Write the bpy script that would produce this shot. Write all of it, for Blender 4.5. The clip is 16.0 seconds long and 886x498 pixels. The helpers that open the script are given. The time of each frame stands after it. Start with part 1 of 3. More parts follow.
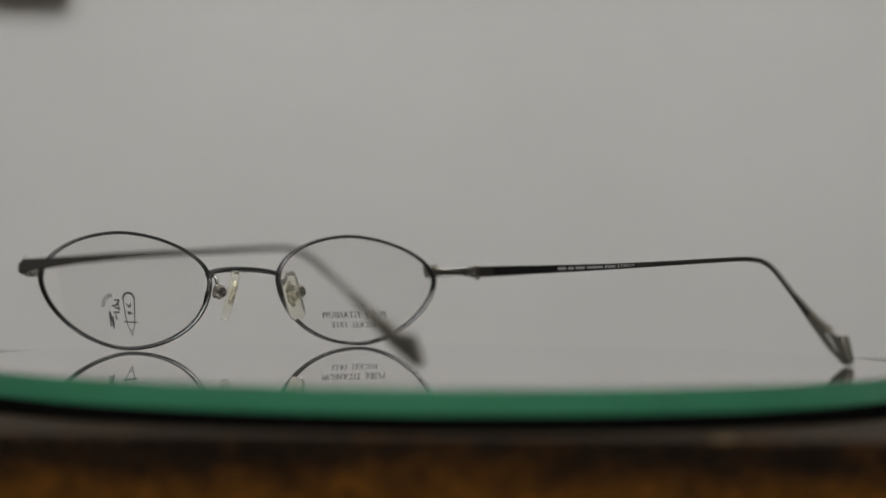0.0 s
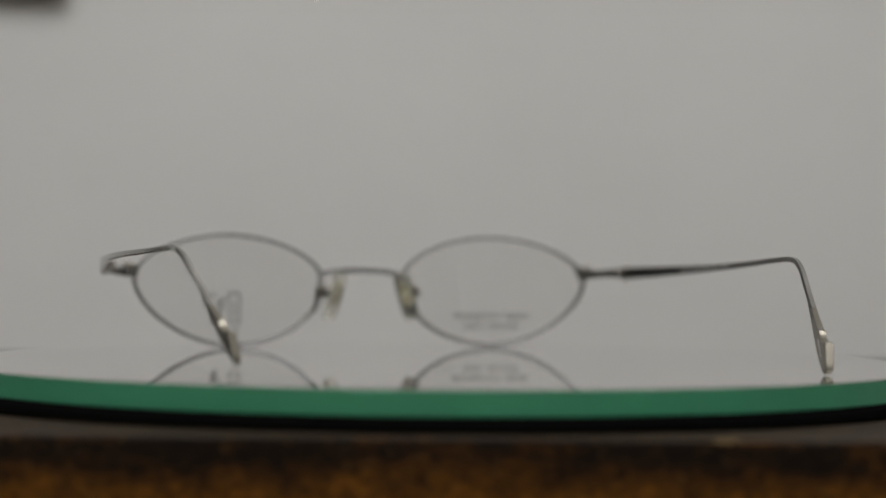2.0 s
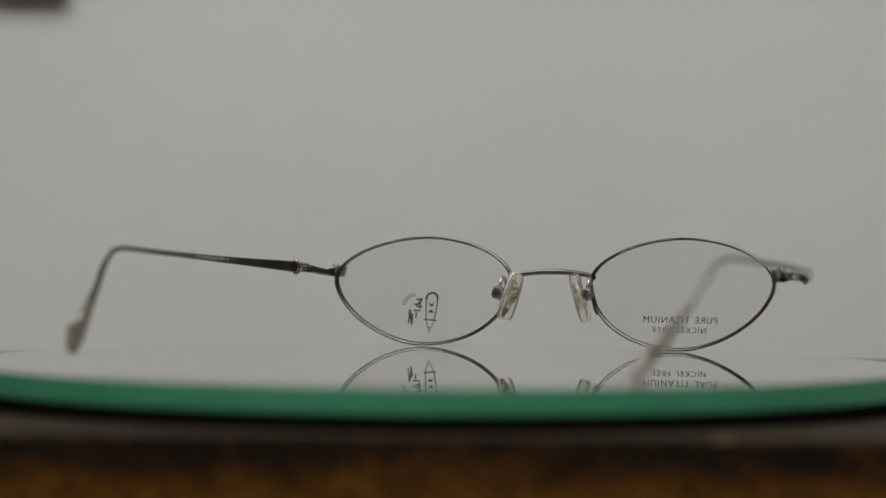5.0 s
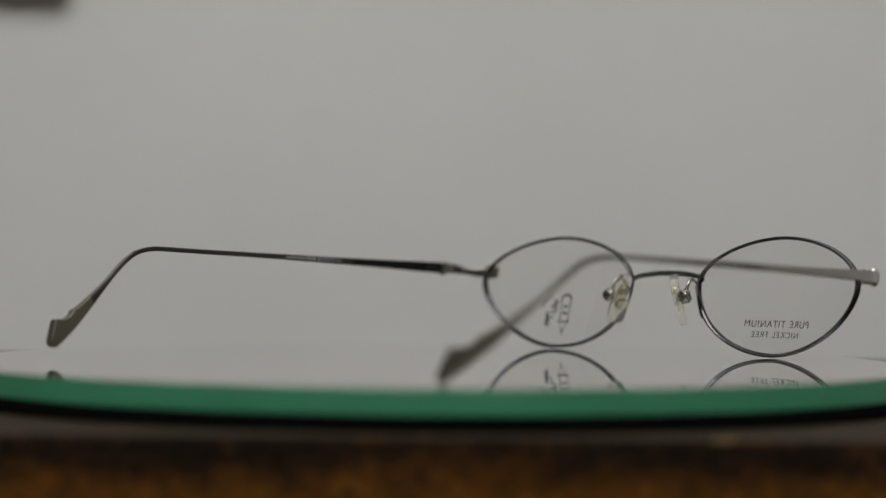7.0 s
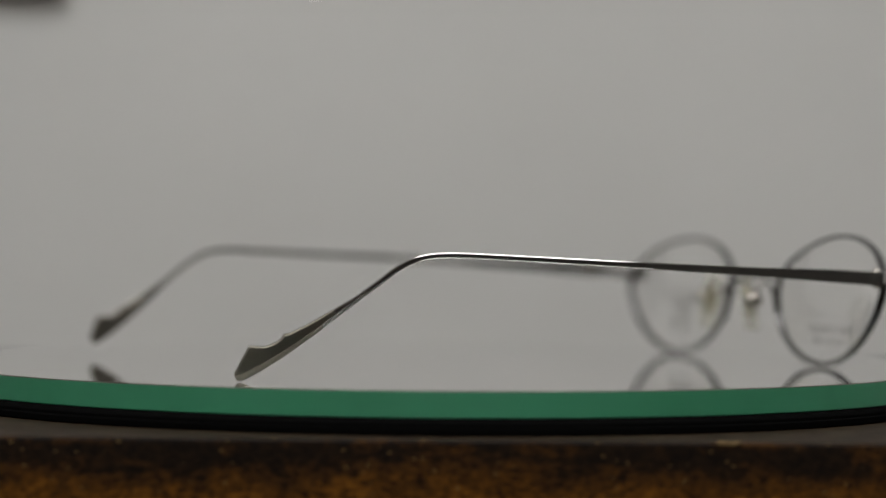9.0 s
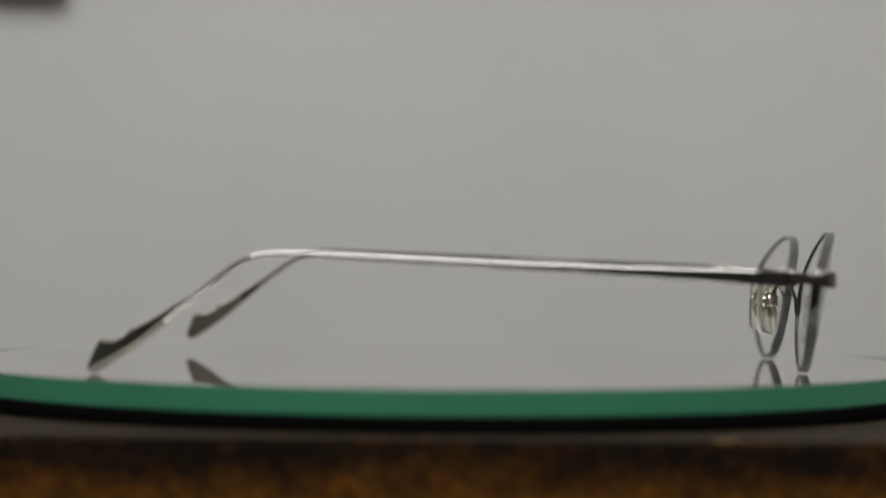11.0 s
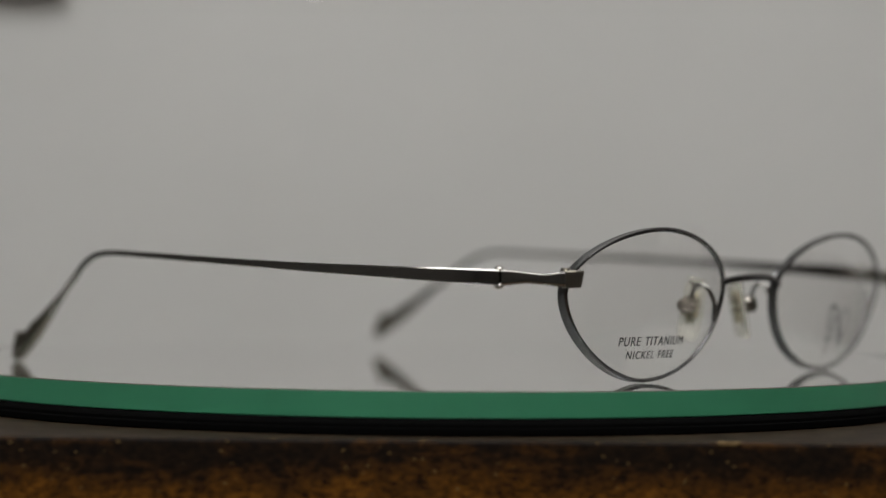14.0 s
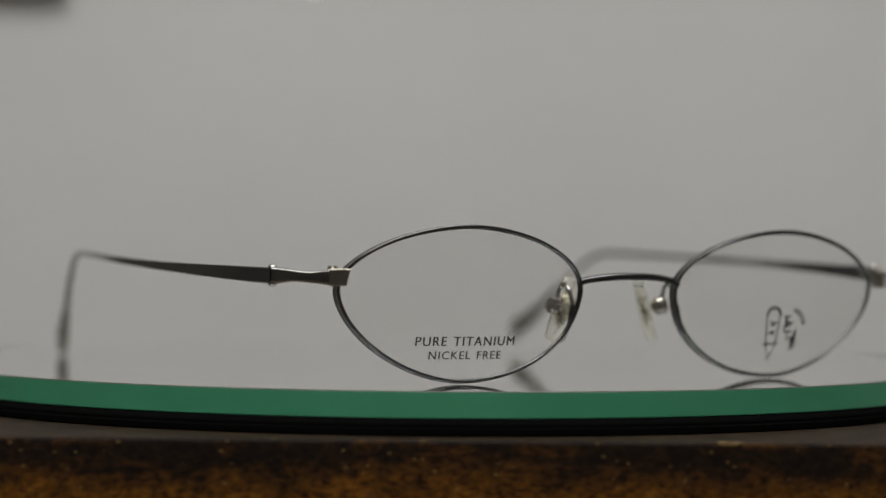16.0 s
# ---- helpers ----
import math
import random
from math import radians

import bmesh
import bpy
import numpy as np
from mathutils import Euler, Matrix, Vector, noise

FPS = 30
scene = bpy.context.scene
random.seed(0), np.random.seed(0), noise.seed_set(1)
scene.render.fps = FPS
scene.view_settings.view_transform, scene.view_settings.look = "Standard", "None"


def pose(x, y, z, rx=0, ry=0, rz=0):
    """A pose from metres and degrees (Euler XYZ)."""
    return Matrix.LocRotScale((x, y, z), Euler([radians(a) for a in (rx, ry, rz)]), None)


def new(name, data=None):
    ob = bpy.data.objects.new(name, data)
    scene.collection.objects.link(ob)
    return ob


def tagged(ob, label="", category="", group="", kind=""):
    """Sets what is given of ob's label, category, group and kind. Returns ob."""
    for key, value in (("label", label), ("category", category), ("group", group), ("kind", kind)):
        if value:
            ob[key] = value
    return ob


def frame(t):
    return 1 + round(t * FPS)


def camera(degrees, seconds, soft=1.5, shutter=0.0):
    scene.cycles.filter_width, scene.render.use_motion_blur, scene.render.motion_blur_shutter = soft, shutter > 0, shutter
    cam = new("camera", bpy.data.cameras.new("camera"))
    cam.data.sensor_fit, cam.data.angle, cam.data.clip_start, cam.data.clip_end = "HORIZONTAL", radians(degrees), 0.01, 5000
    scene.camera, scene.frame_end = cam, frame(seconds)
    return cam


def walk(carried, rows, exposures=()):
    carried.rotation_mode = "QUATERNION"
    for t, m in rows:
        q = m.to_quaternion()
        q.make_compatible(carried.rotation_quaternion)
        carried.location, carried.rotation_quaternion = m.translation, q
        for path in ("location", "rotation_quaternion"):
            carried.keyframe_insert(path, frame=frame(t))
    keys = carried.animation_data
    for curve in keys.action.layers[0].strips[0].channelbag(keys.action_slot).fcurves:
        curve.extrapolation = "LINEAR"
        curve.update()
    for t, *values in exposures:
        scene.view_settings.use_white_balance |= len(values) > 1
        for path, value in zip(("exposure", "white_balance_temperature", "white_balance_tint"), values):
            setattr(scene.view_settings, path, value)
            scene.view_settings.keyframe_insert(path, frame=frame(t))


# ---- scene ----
# World origin: the turntable's axis at the top of its glass disc. Metres, z up.
MM = 0.001

# ---- camera ----
cam = camera(22.8, 16.0)
# seconds, metres from the camera to what is sharp
FOCUS = ((0.0, 0.535), (0.25, 0.53), (0.4, 0.495), (0.55, 0.468), (0.7, 0.46), (2.0, 0.458), (2.15, 0.47), (2.3, 0.51), (2.5, 0.55), (2.7, 0.556), (4.2, 0.556), (6.3, 0.53), (7.0, 0.510), (7.4, 0.502), (7.6, 0.490),
         (7.8, 0.435), (8.0, 0.400), (9.2, 0.402), (10.4, 0.445), (11.3, 0.470), (11.65, 0.463), (11.85, 0.43), (12.0, 0.41), (12.5, 0.403), (13.5, 0.396), (14.0, 0.392), (15.0, 0.389), (16.0, 0.389))


def camera_pose(distance):
    """The lens slides a few millimetres forward as it is focused nearer."""
    return pose(0.00114, -0.4785 + 0.0110 * (1 / distance - 2.2), 0.02205, 90.30, 0, 0) @ pose(0, 0, 0, 0, 0, 0.50)


walk(cam, [(t, camera_pose(d)) for t, d in FOCUS], exposures=[(0.0, 0.07), (4.0, 0.06), (7.0, 0.02), (8.0, -0.05), (9.0, -0.03), (11.5, 0.04), (12.5, 0.0), (16.0, 0.0)])

# ---- light ----
world = bpy.data.worlds.new("world")
scene.world = world
world.use_nodes = True
world.node_tree.nodes["Background"].inputs["Color"].default_value = (0.8, 0.85, 0.9, 1)
world.node_tree.nodes["Background"].inputs["Strength"].default_value = 0.05

ceiling_light = bpy.data.lights.new("ceiling_light", "AREA")
ceiling_light.shape, ceiling_light.size, ceiling_light.size_y = "RECTANGLE", 2.2, 0.75
ceiling_light.energy, ceiling_light.color = 28.5, (1.0, 1.0, 0.99)
ceiling_lamp = new("ceiling_light_source", ceiling_light)
ceiling_lamp.matrix_world = pose(-0.1, -0.68, 1.58)

spot_light = bpy.data.lights.new("spot_light", "POINT")
spot_light.energy, spot_light.color, spot_light.shadow_soft_size = 7.0, (1.0, 0.9, 0.75), 0.04
spot_lamp = new("bulb_light_source", spot_light)
spot_lamp.matrix_world = pose(0.06, -2.2, 1.60)


# ---- materials ----
def material(name, base, rough=0.5, metal=0.0, transmission=0.0, ior=1.5, coat=0.0):
    m = bpy.data.materials.new(name)
    m.use_nodes = True
    b = m.node_tree.nodes["Principled BSDF"]
    b.inputs["Base Color"].default_value = (*base, 1)
    b.inputs["Roughness"].default_value = rough
    b.inputs["Metallic"].default_value = metal
    b.inputs["Transmission Weight"].default_value = transmission
    b.inputs["IOR"].default_value = ior
    b.inputs["Coat Weight"].default_value = coat
    return m


def node(m, kind, **values):
    n = m.node_tree.nodes.new(kind)
    for key, value in values.items():
        n.inputs[key.replace("_", " ")].default_value = value
    return n


def link(m, a, out, b, into):
    m.node_tree.links.new(a.outputs[out], b.inputs[into])


def shader(m):
    return m.node_tree.nodes["Principled BSDF"]


def ramp(m, source, out, stops):
    r = m.node_tree.nodes.new("ShaderNodeValToRGB")
    els = r.color_ramp.elements
    while len(els) < len(stops):
        els.new(0.5)
    for el, (p, col) in zip(els, stops):
        el.position, el.color = p, (*col, 1)
    link(m, source, out, r, "Fac")
    return r


def grain(m, scale, low, high, into="Roughness", detail=4.0):
    """Noise at a real-world scale on one input of the shader."""
    co = node(m, "ShaderNodeTexCoord")
    n = node(m, "ShaderNodeTexNoise", Scale=scale, Detail=detail)
    link(m, co, "Object", n, "Vector")
    r = ramp(m, n, "Fac", [(0.3, (low,) * 3), (0.7, (high,) * 3)])
    link(m, r, "Color", shader(m), into)
    return n


def bump(m, scale, strength, distance, detail=5.0):
    co = node(m, "ShaderNodeTexCoord")
    n = node(m, "ShaderNodeTexNoise", Scale=scale, Detail=detail)
    link(m, co, "Object", n, "Vector")
    b = node(m, "ShaderNodeBump", Strength=strength, Distance=distance)
    link(m, n, "Fac", b, "Height")
    link(m, b, "Normal", shader(m), "Normal")


def tint_noise(m, scale, a, b, detail=5.0, low=0.35, high=0.65):
    co = node(m, "ShaderNodeTexCoord")
    n = node(m, "ShaderNodeTexNoise", Scale=scale, Detail=detail)
    link(m, co, "Object", n, "Vector")
    r = ramp(m, n, "Fac", [(low, a), (high, b)])
    link(m, r, "Color", shader(m), "Base Color")


GUNMETAL = material("brushed_gunmetal_titanium", (0.14, 0.139, 0.142), 0.24, 1.0)
grain(GUNMETAL, 6000, 0.22, 0.27)
tint_noise(GUNMETAL, 60, (0.128, 0.127, 0.13), (0.152, 0.15, 0.152))
POLISHED = material("polished_titanium", (0.34, 0.331, 0.316), 0.15, 1.0)
grain(POLISHED, 2500, 0.08, 0.15)
SATIN = material("satin_titanium", (0.235, 0.218, 0.184), 0.34, 1.0)
grain(SATIN, 2500, 0.33, 0.43)
DARK_METAL = material("dark_titanium", (0.085, 0.079, 0.073), 0.34, 1.0)
grain(DARK_METAL, 1200, 0.3, 0.4)
STEEL = material("bright_screw_steel", (0.6, 0.57, 0.53), 0.22, 1.0)
grain(STEEL, 1500, 0.15, 0.3)
SILICONE = material("clear_yellowed_silicone", (0.97, 0.965, 0.89), 0.03, 0.0, 0.88, 1.3)
grain(SILICONE, 800, 0.02, 0.07)
LENS = material("clear_lens", (0.99, 0.99, 0.985), 0.0, 0.0, 1.0, 1.5)
BLACK_INK = material("black_ink", (0.03, 0.03, 0.032), 0.55)
GREY_INK = material("grey_ink", (0.12, 0.12, 0.125), 0.55)
WHITE_INK = material("white_ink", (0.78, 0.78, 0.76), 0.5)
PALE_INK = material("pale_worn_ink", (0.34, 0.34, 0.33), 0.6)
PAD_CORE = material("champagne_pad_core", (0.55, 0.51, 0.38), 0.2, 0.7)
grain(PAD_CORE, 900, 0.2, 0.34)
bump(PAD_CORE, 1600, 0.7, 0.0004, 2.0)
INLAY = material("black_enamel", (0.006, 0.006, 0.0065), 0.35)
grain(INLAY, 500, 0.3, 0.42)
shader(INLAY).inputs["Specular IOR Level"].default_value = 0.25
GLASS_TOP = material("clear_float_glass", (0.985, 0.998, 0.99), 0.0, 0.0, 1.0, 1.52)
shader(GLASS_TOP).inputs["Coat Weight"].default_value = 1.0
shader(GLASS_TOP).inputs["Coat Roughness"].default_value = 0.0
GLASS_EDGE = material("green_ground_glass_edge", (0.068, 0.38, 0.20), 0.5, 0.0, 0.35, 1.52)
grain(GLASS_EDGE, 300, 0.42, 0.55)
tint_noise(GLASS_EDGE, 45, (0.062, 0.355, 0.187), (0.074, 0.405, 0.217))
# The chamfer's dark reflection, put into its base colour.
CHAMFER_REFLECTION = material("chamfer_dark_reflection", (0.065, 0.058, 0.046), 0.5)
grain(CHAMFER_REFLECTION, 600, 0.4, 0.6)
RUBBER = material("black_rubber", (0.0035, 0.0035, 0.0035), 0.8)
grain(RUBBER, 400, 0.7, 0.9)
shader(RUBBER).inputs["Specular IOR Level"].default_value = 0.0
# An added reflector, hidden under the disc.
BOUNCE_PLATE = material("pale_bounce_plate", (0.6, 0.59, 0.56), 0.5)
grain(BOUNCE_PLATE, 200, 0.42, 0.58)
WALL_PAINT = material("off_white_matt_paint", (0.716, 0.71, 0.695), 0.85)
tint_noise(WALL_PAINT, 9, (0.696, 0.69, 0.675), (0.736, 0.73, 0.715))
bump(WALL_PAINT, 900, 0.06, 0.0005)
# For the room's unseen walls; kept dark for what the polished metal mirrors.
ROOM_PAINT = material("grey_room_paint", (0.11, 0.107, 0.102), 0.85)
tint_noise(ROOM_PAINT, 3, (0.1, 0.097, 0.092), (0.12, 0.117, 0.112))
CEILING_PAINT = material("white_ceiling_paint", (0.75, 0.74, 0.72), 0.9)
tint_noise(CEILING_PAINT, 4, (0.72, 0.71, 0.69), (0.78, 0.77, 0.75))
FLOOR_WOOD = material("brown_floorboards", (0.16, 0.10, 0.06), 0.45)
tint_noise(FLOOR_WOOD, 6, (0.12, 0.075, 0.045), (0.2, 0.125, 0.075))
DARK_TRIM = material("dark_grey_trim", (0.03, 0.03, 0.03), 0.5)
grain(DARK_TRIM, 120, 0.4, 0.6)
GLOW = material("glowing_diffuser", (0.9, 0.9, 0.88), 0.4)
shader(GLOW).inputs["Emission Color"].default_value = (1.0, 0.97, 0.92, 1)
shader(GLOW).inputs["Emission Strength"].default_value = 1.3
CHIP = material("bare_wood_chip", (0.42, 0.30, 0.14), 0.7)
tint_noise(CHIP, 900, (0.13, 0.08, 0.03), (0.3, 0.2, 0.08))


def wood_finish():
    """Dark brown lacquer with golden mottling, sparser and darker towards the top, and small pale specks."""
    m = material("dark_mottled_lacquered_wood", (0.05, 0.03, 0.015), 0.62)
    shader(m).inputs["Specular IOR Level"].default_value = 0.12
    co = node(m, "ShaderNodeTexCoord")
    squeeze = node(m, "ShaderNodeMapping")
    squeeze.inputs["Scale"].default_value = (0.8, 1.0, 1.5)
    link(m, co, "Object", squeeze, "Vector")
    blotch = node(m, "ShaderNodeTexNoise", Scale=75.0, Detail=6.0, Roughness=0.68, Distortion=0.5)
    fine = node(m, "ShaderNodeTexNoise", Scale=780.0, Detail=7.0, Roughness=0.68, Distortion=0.3)
    speck = node(m, "ShaderNodeTexVoronoi", Scale=420.0)
    for n in (blotch, fine, speck):
        link(m, squeeze, "Vector", n, "Vector")
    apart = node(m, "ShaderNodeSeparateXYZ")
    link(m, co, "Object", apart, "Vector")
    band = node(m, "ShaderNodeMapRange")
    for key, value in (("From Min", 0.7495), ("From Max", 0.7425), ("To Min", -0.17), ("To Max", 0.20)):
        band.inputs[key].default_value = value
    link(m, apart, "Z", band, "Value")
    gold_amount = node(m, "ShaderNodeMath")
    gold_amount.operation = "ADD"
    link(m, blotch, "Fac", gold_amount, 0)
    link(m, band, "Result", gold_amount, 1)
    gold = ramp(m, gold_amount, 0, [(0.36, (0, 0, 0)), (0.70, (1, 1, 1))])
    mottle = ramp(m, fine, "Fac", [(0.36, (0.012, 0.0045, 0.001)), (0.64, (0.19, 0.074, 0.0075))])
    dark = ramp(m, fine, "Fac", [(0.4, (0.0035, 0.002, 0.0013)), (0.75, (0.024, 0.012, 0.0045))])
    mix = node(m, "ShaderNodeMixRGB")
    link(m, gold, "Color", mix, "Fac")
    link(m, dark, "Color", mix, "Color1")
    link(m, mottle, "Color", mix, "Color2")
    dots = ramp(m, speck, "Distance", [(0.08, (1, 1, 1)), (0.14, (0, 0, 0))])
    top = node(m, "ShaderNodeMixRGB", Color2=(0.17, 0.11, 0.04, 1))
    rare = ramp(m, blotch, "Fac", [(0.42, (0, 0, 0)), (0.50, (1, 1, 1))])
    both = node(m, "ShaderNodeMath")
    both.operation = "MULTIPLY"
    link(m, dots, "Color", both, 0)
    link(m, rare, "Color", both, 1)
    link(m, both, 0, top, "Fac")
    link(m, mix, "Color", top, "Color1")
    link(m, top, "Color", shader(m), "Base Color")
    b = node(m, "ShaderNodeBump", Strength=0.35, Distance=0.0003)
    link(m, fine, "Fac", b, "Height")
    link(m, b, "Normal", shader(m), "Normal")
    return m


WOOD = wood_finish()
VENEER = material("worn_brown_veneer", (0.075, 0.048, 0.028), 0.6)
shader(VENEER).inputs["Specular IOR Level"].default_value = 0.1
tint_noise(VENEER, 260, (0.0125, 0.008, 0.0047), (0.032, 0.0212, 0.0125))
bump(VENEER, 700, 0.3, 0.0002)


# ---- mesh helpers ----
def part(name, bm, mat, parent=None, label="", smooth=True, crease=38):
    bmesh.ops.recalc_face_normals(bm, faces=bm.faces)
    me = bpy.data.meshes.new(name)
    bm.to_mesh(me)
    bm.free()
    for m in (mat if isinstance(mat, (list, tuple)) else [mat]):
        me.materials.append(m)
    if smooth:
        me.polygons.foreach_set("use_smooth", [True] * len(me.polygons))
        me.set_sharp_from_angle(angle=radians(crease))
    ob = new(name, me)
    ob.parent = parent
    if label:
        ob["label"] = label
    return ob


def box(x0, x1, y0, y1, z0, z1, bevel=0.0, bm=None):
    bm = bm or bmesh.new()
    made = bmesh.ops.create_cube(bm, size=1.0)["verts"]
    for v in made:
        v.co = Vector(((x0 + x1) / 2 + v.co.x * (x1 - x0), (y0 + y1) / 2 + v.co.y * (y1 - y0), (z0 + z1) / 2 + v.co.z * (z1 - z0)))
    if bevel:
        edges = list({e for v in made for e in v.link_edges})
        bmesh.ops.bevel(bm, geom=edges, offset=bevel, segments=3, affect="EDGES", profile=0.6)
    return bm


def lathe(profile, steps=256, bm=None):
    """A closed ring of (radius, z) corners turned about the z axis; a radius of 0 closes it at the axis."""
    bm = bm or bmesh.new()
    rings = []
    for r, z in profile:
        if r == 0:
            rings.append([bm.verts.new((0, 0, z))])
        else:
            rings.append([bm.verts.new((r * math.cos(a), r * math.sin(a), z)) for a in (2 * math.pi * i / steps for i in range(steps))])
    for a, b in zip(rings, rings[1:]):
        for i in range(steps):
            j = (i + 1) % steps
            if len(a) == 1:
                bm.faces.new((a[0], b[i], b[j]))
            elif len(b) == 1:
                bm.faces.new((a[i], b[0], a[j]))
            else:
                bm.faces.new((a[i], b[i], b[j], a[j]))
    return bm


def catmull(points, per):
    """A smooth run through the stations (tuples of numbers)."""
    p = [np.array(q, float) for q in points]
    p = [2 * p[0] - p[1]] + p + [2 * p[-1] - p[-2]]
    out = []
    for a, b, c, d in zip(p, p[1:], p[2:], p[3:]):
        for k in range(per):
            t = k / per
            out.append(0.5 * (2 * b + (c - a) * t + (2 * a - 5 * b + 4 * c - d) * t * t + (3 * b - a - 3 * c + d) * t ** 3))
    out.append(p[-2])
    return out


def sweep(stations, side, power=2.6, steps=18, bm=None, chamfer=0.0, outer=0):
    """A rod through stations (x, y, z, up, down, half thickness) in millimetres; side: its sideways direction, about which up and down are set.
    chamfer: makes it a bar of flat faces with the corners cut off; outer: the side on which a seventh value sets a deeper cut below."""
    steps = 12 if chamfer else steps
    bm = bm or bmesh.new()
    st = [np.array(s, float) for s in stations]
    rings = []
    for i, s in enumerate(st):
        tangent = Vector(st[min(i + 1, len(st) - 1)][:3] - st[max(i - 1, 0)][:3]).normalized()
        lateral = Vector(side)
        lateral = (lateral - tangent * lateral.dot(tangent)).normalized()
        upward = lateral.cross(tangent).normalized()
        if upward.z < 0:
            upward = -upward
        ring = []
        cut = min(chamfer, s[5], 0.32 * (s[3] + s[4]))
        flat = []
        for sx, sz in ((1, 1), (-1, 1), (-1, -1), (1, -1)):
            half, tall, wide, high = s[5], s[3] if sz > 0 else s[4], 0.64 * cut, cut
            if len(s) > 6 and sz < 0 and sx == outer:
                high = min(s[6], s[3] + s[4] - cut - 0.05)
                wide = min(0.64 * high, 1.5 * half)
            bow = 0.5
            corner = [(half, tall - high), (half - bow * wide, tall - bow * high), (half - wide, tall)]
            flat += [(sx * x, sz * z) for x, z in (corner if sx * sz > 0 else corner[::-1])]
        for k in range(steps):
            if chamfer:
                ring.append(bm.verts.new((Vector(s[:3]) + lateral * flat[k][0] + upward * flat[k][1]) * MM))
                continue
            a = 2 * math.pi * k / steps
            c, n = math.cos(a), math.sin(a)
            x = math.copysign(abs(c) ** (2 / power), c) * s[5]
            y = math.copysign(abs(n) ** (2 / power), n) * (s[3] if n > 0 else s[4])
            ring.append(bm.verts.new((Vector(s[:3]) + lateral * x + upward * y) * MM))
        rings.append(ring)
    for a, b in zip(rings, rings[1:]):
        for k in range(steps):
            j = (k + 1) % steps
            bm.faces.new((a[k], a[j], b[j], b[k]))
    bm.faces.new(rings[0])
    bm.faces.new(rings[-1][::-1])
    return bm


def text_shape(words):
    """The flat outline of a line of words: verts in 0..1 by 0..1, and faces."""
    curve = bpy.data.curves.new("words", "FONT")
    curve.body, curve.resolution_u, curve.space_character, curve.space_word = words, 4, 1.18, 1.3
    ob = new("words", curve)
    me = bpy.data.meshes.new_from_object(ob.evaluated_get(bpy.context.evaluated_depsgraph_get()))
    bpy.data.objects.remove(ob)
    co = np.array([v.co[:2] for v in me.vertices])
    co = (co - co.min(0)) / (co.max(0) - co.min(0))
    faces = [tuple(f.vertices) for f in me.polygons]
    bpy.data.meshes.remove(me)
    return co, faces


def flat_text(words, place, bold=0.002, bm=None):
    """Words laid by place(x, y), x and y from 0 to 1, onto a surface."""
    bm = bm or bmesh.new()
    co, faces = text_shape(words)
    for k in (-1, 0, 1):
        verts = [bm.verts.new(place(x + k * bold, y, k * 0.012)) for x, y in co]
        for f in faces:
            try:
                bm.faces.new([verts[i] for i in f])
            except ValueError:
                pass
    return bm


def ribbon(points, width, place, closed=False, bm=None):
    """A printed stroke of a width along flat points, laid by place(x, y)."""
    bm = bm or bmesh.new()
    p = [Vector(q) for q in points]
    left, right = [], []
    n = len(p)
    for i, q in enumerate(p):
        a = p[i - 1] if i or closed else q
        b = p[(i + 1) % n] if i < n - 1 or closed else q
        d1, d2 = (q - a), (b - q)
        d1 = d1.normalized() if d1.length else d2.normalized()
        d2 = d2.normalized() if d2.length else d1
        mid = (d1 + d2).normalized() if (d1 + d2).length > 1e-6 else d1
        m = Vector((-mid.y, mid.x)) * (width / 2 / max(0.5, mid.dot(d1)))
        left.append(bm.verts.new(place(*(q + m))))
        right.append(bm.verts.new(place(*(q - m))))
    for i in range(n if closed else n - 1):
        j = (i + 1) % n
        bm.faces.new((left[i], left[j], right[j], right[i]))
    return bm


# ---- setting ----
def build_room():
    tagged(part("wall_north", box(-0.24, 1.7, 0.20, 0.30, -0.76, 1.7), WALL_PAINT, smooth=False), "plain off-white painted wall behind the display table", "wall", kind="structure")
    # Unseen stretch, added dark so the temples don't mirror white on this side.
    tagged(part("wall_northwest", box(-1.7, -0.24, 0.21, 0.30, -0.76, 1.7), ROOM_PAINT, smooth=False), "unseen grey wall added beside the white wall", "wall", kind="structure")
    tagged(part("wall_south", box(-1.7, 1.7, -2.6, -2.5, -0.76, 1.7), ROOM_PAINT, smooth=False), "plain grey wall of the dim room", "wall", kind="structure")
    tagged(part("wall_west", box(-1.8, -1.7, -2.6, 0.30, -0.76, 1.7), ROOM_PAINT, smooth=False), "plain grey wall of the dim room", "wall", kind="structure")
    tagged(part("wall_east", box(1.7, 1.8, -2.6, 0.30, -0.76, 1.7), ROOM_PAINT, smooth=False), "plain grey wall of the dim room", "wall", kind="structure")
    tagged(part("floor", box(-1.8, 1.8, -2.6, 0.30, -0.86, -0.76), FLOOR_WOOD, smooth=False), "plain brown floor under the display table", "floor", kind="structure")
    tagged(part("ceiling", box(-1.8, 1.8, -2.6, 0.30, 1.7, 1.8), CEILING_PAINT, smooth=False), "plain white painted ceiling", "ceiling", kind="structure")


build_room()

TABLE_TOP = -0.00755
FRONT = -0.1124


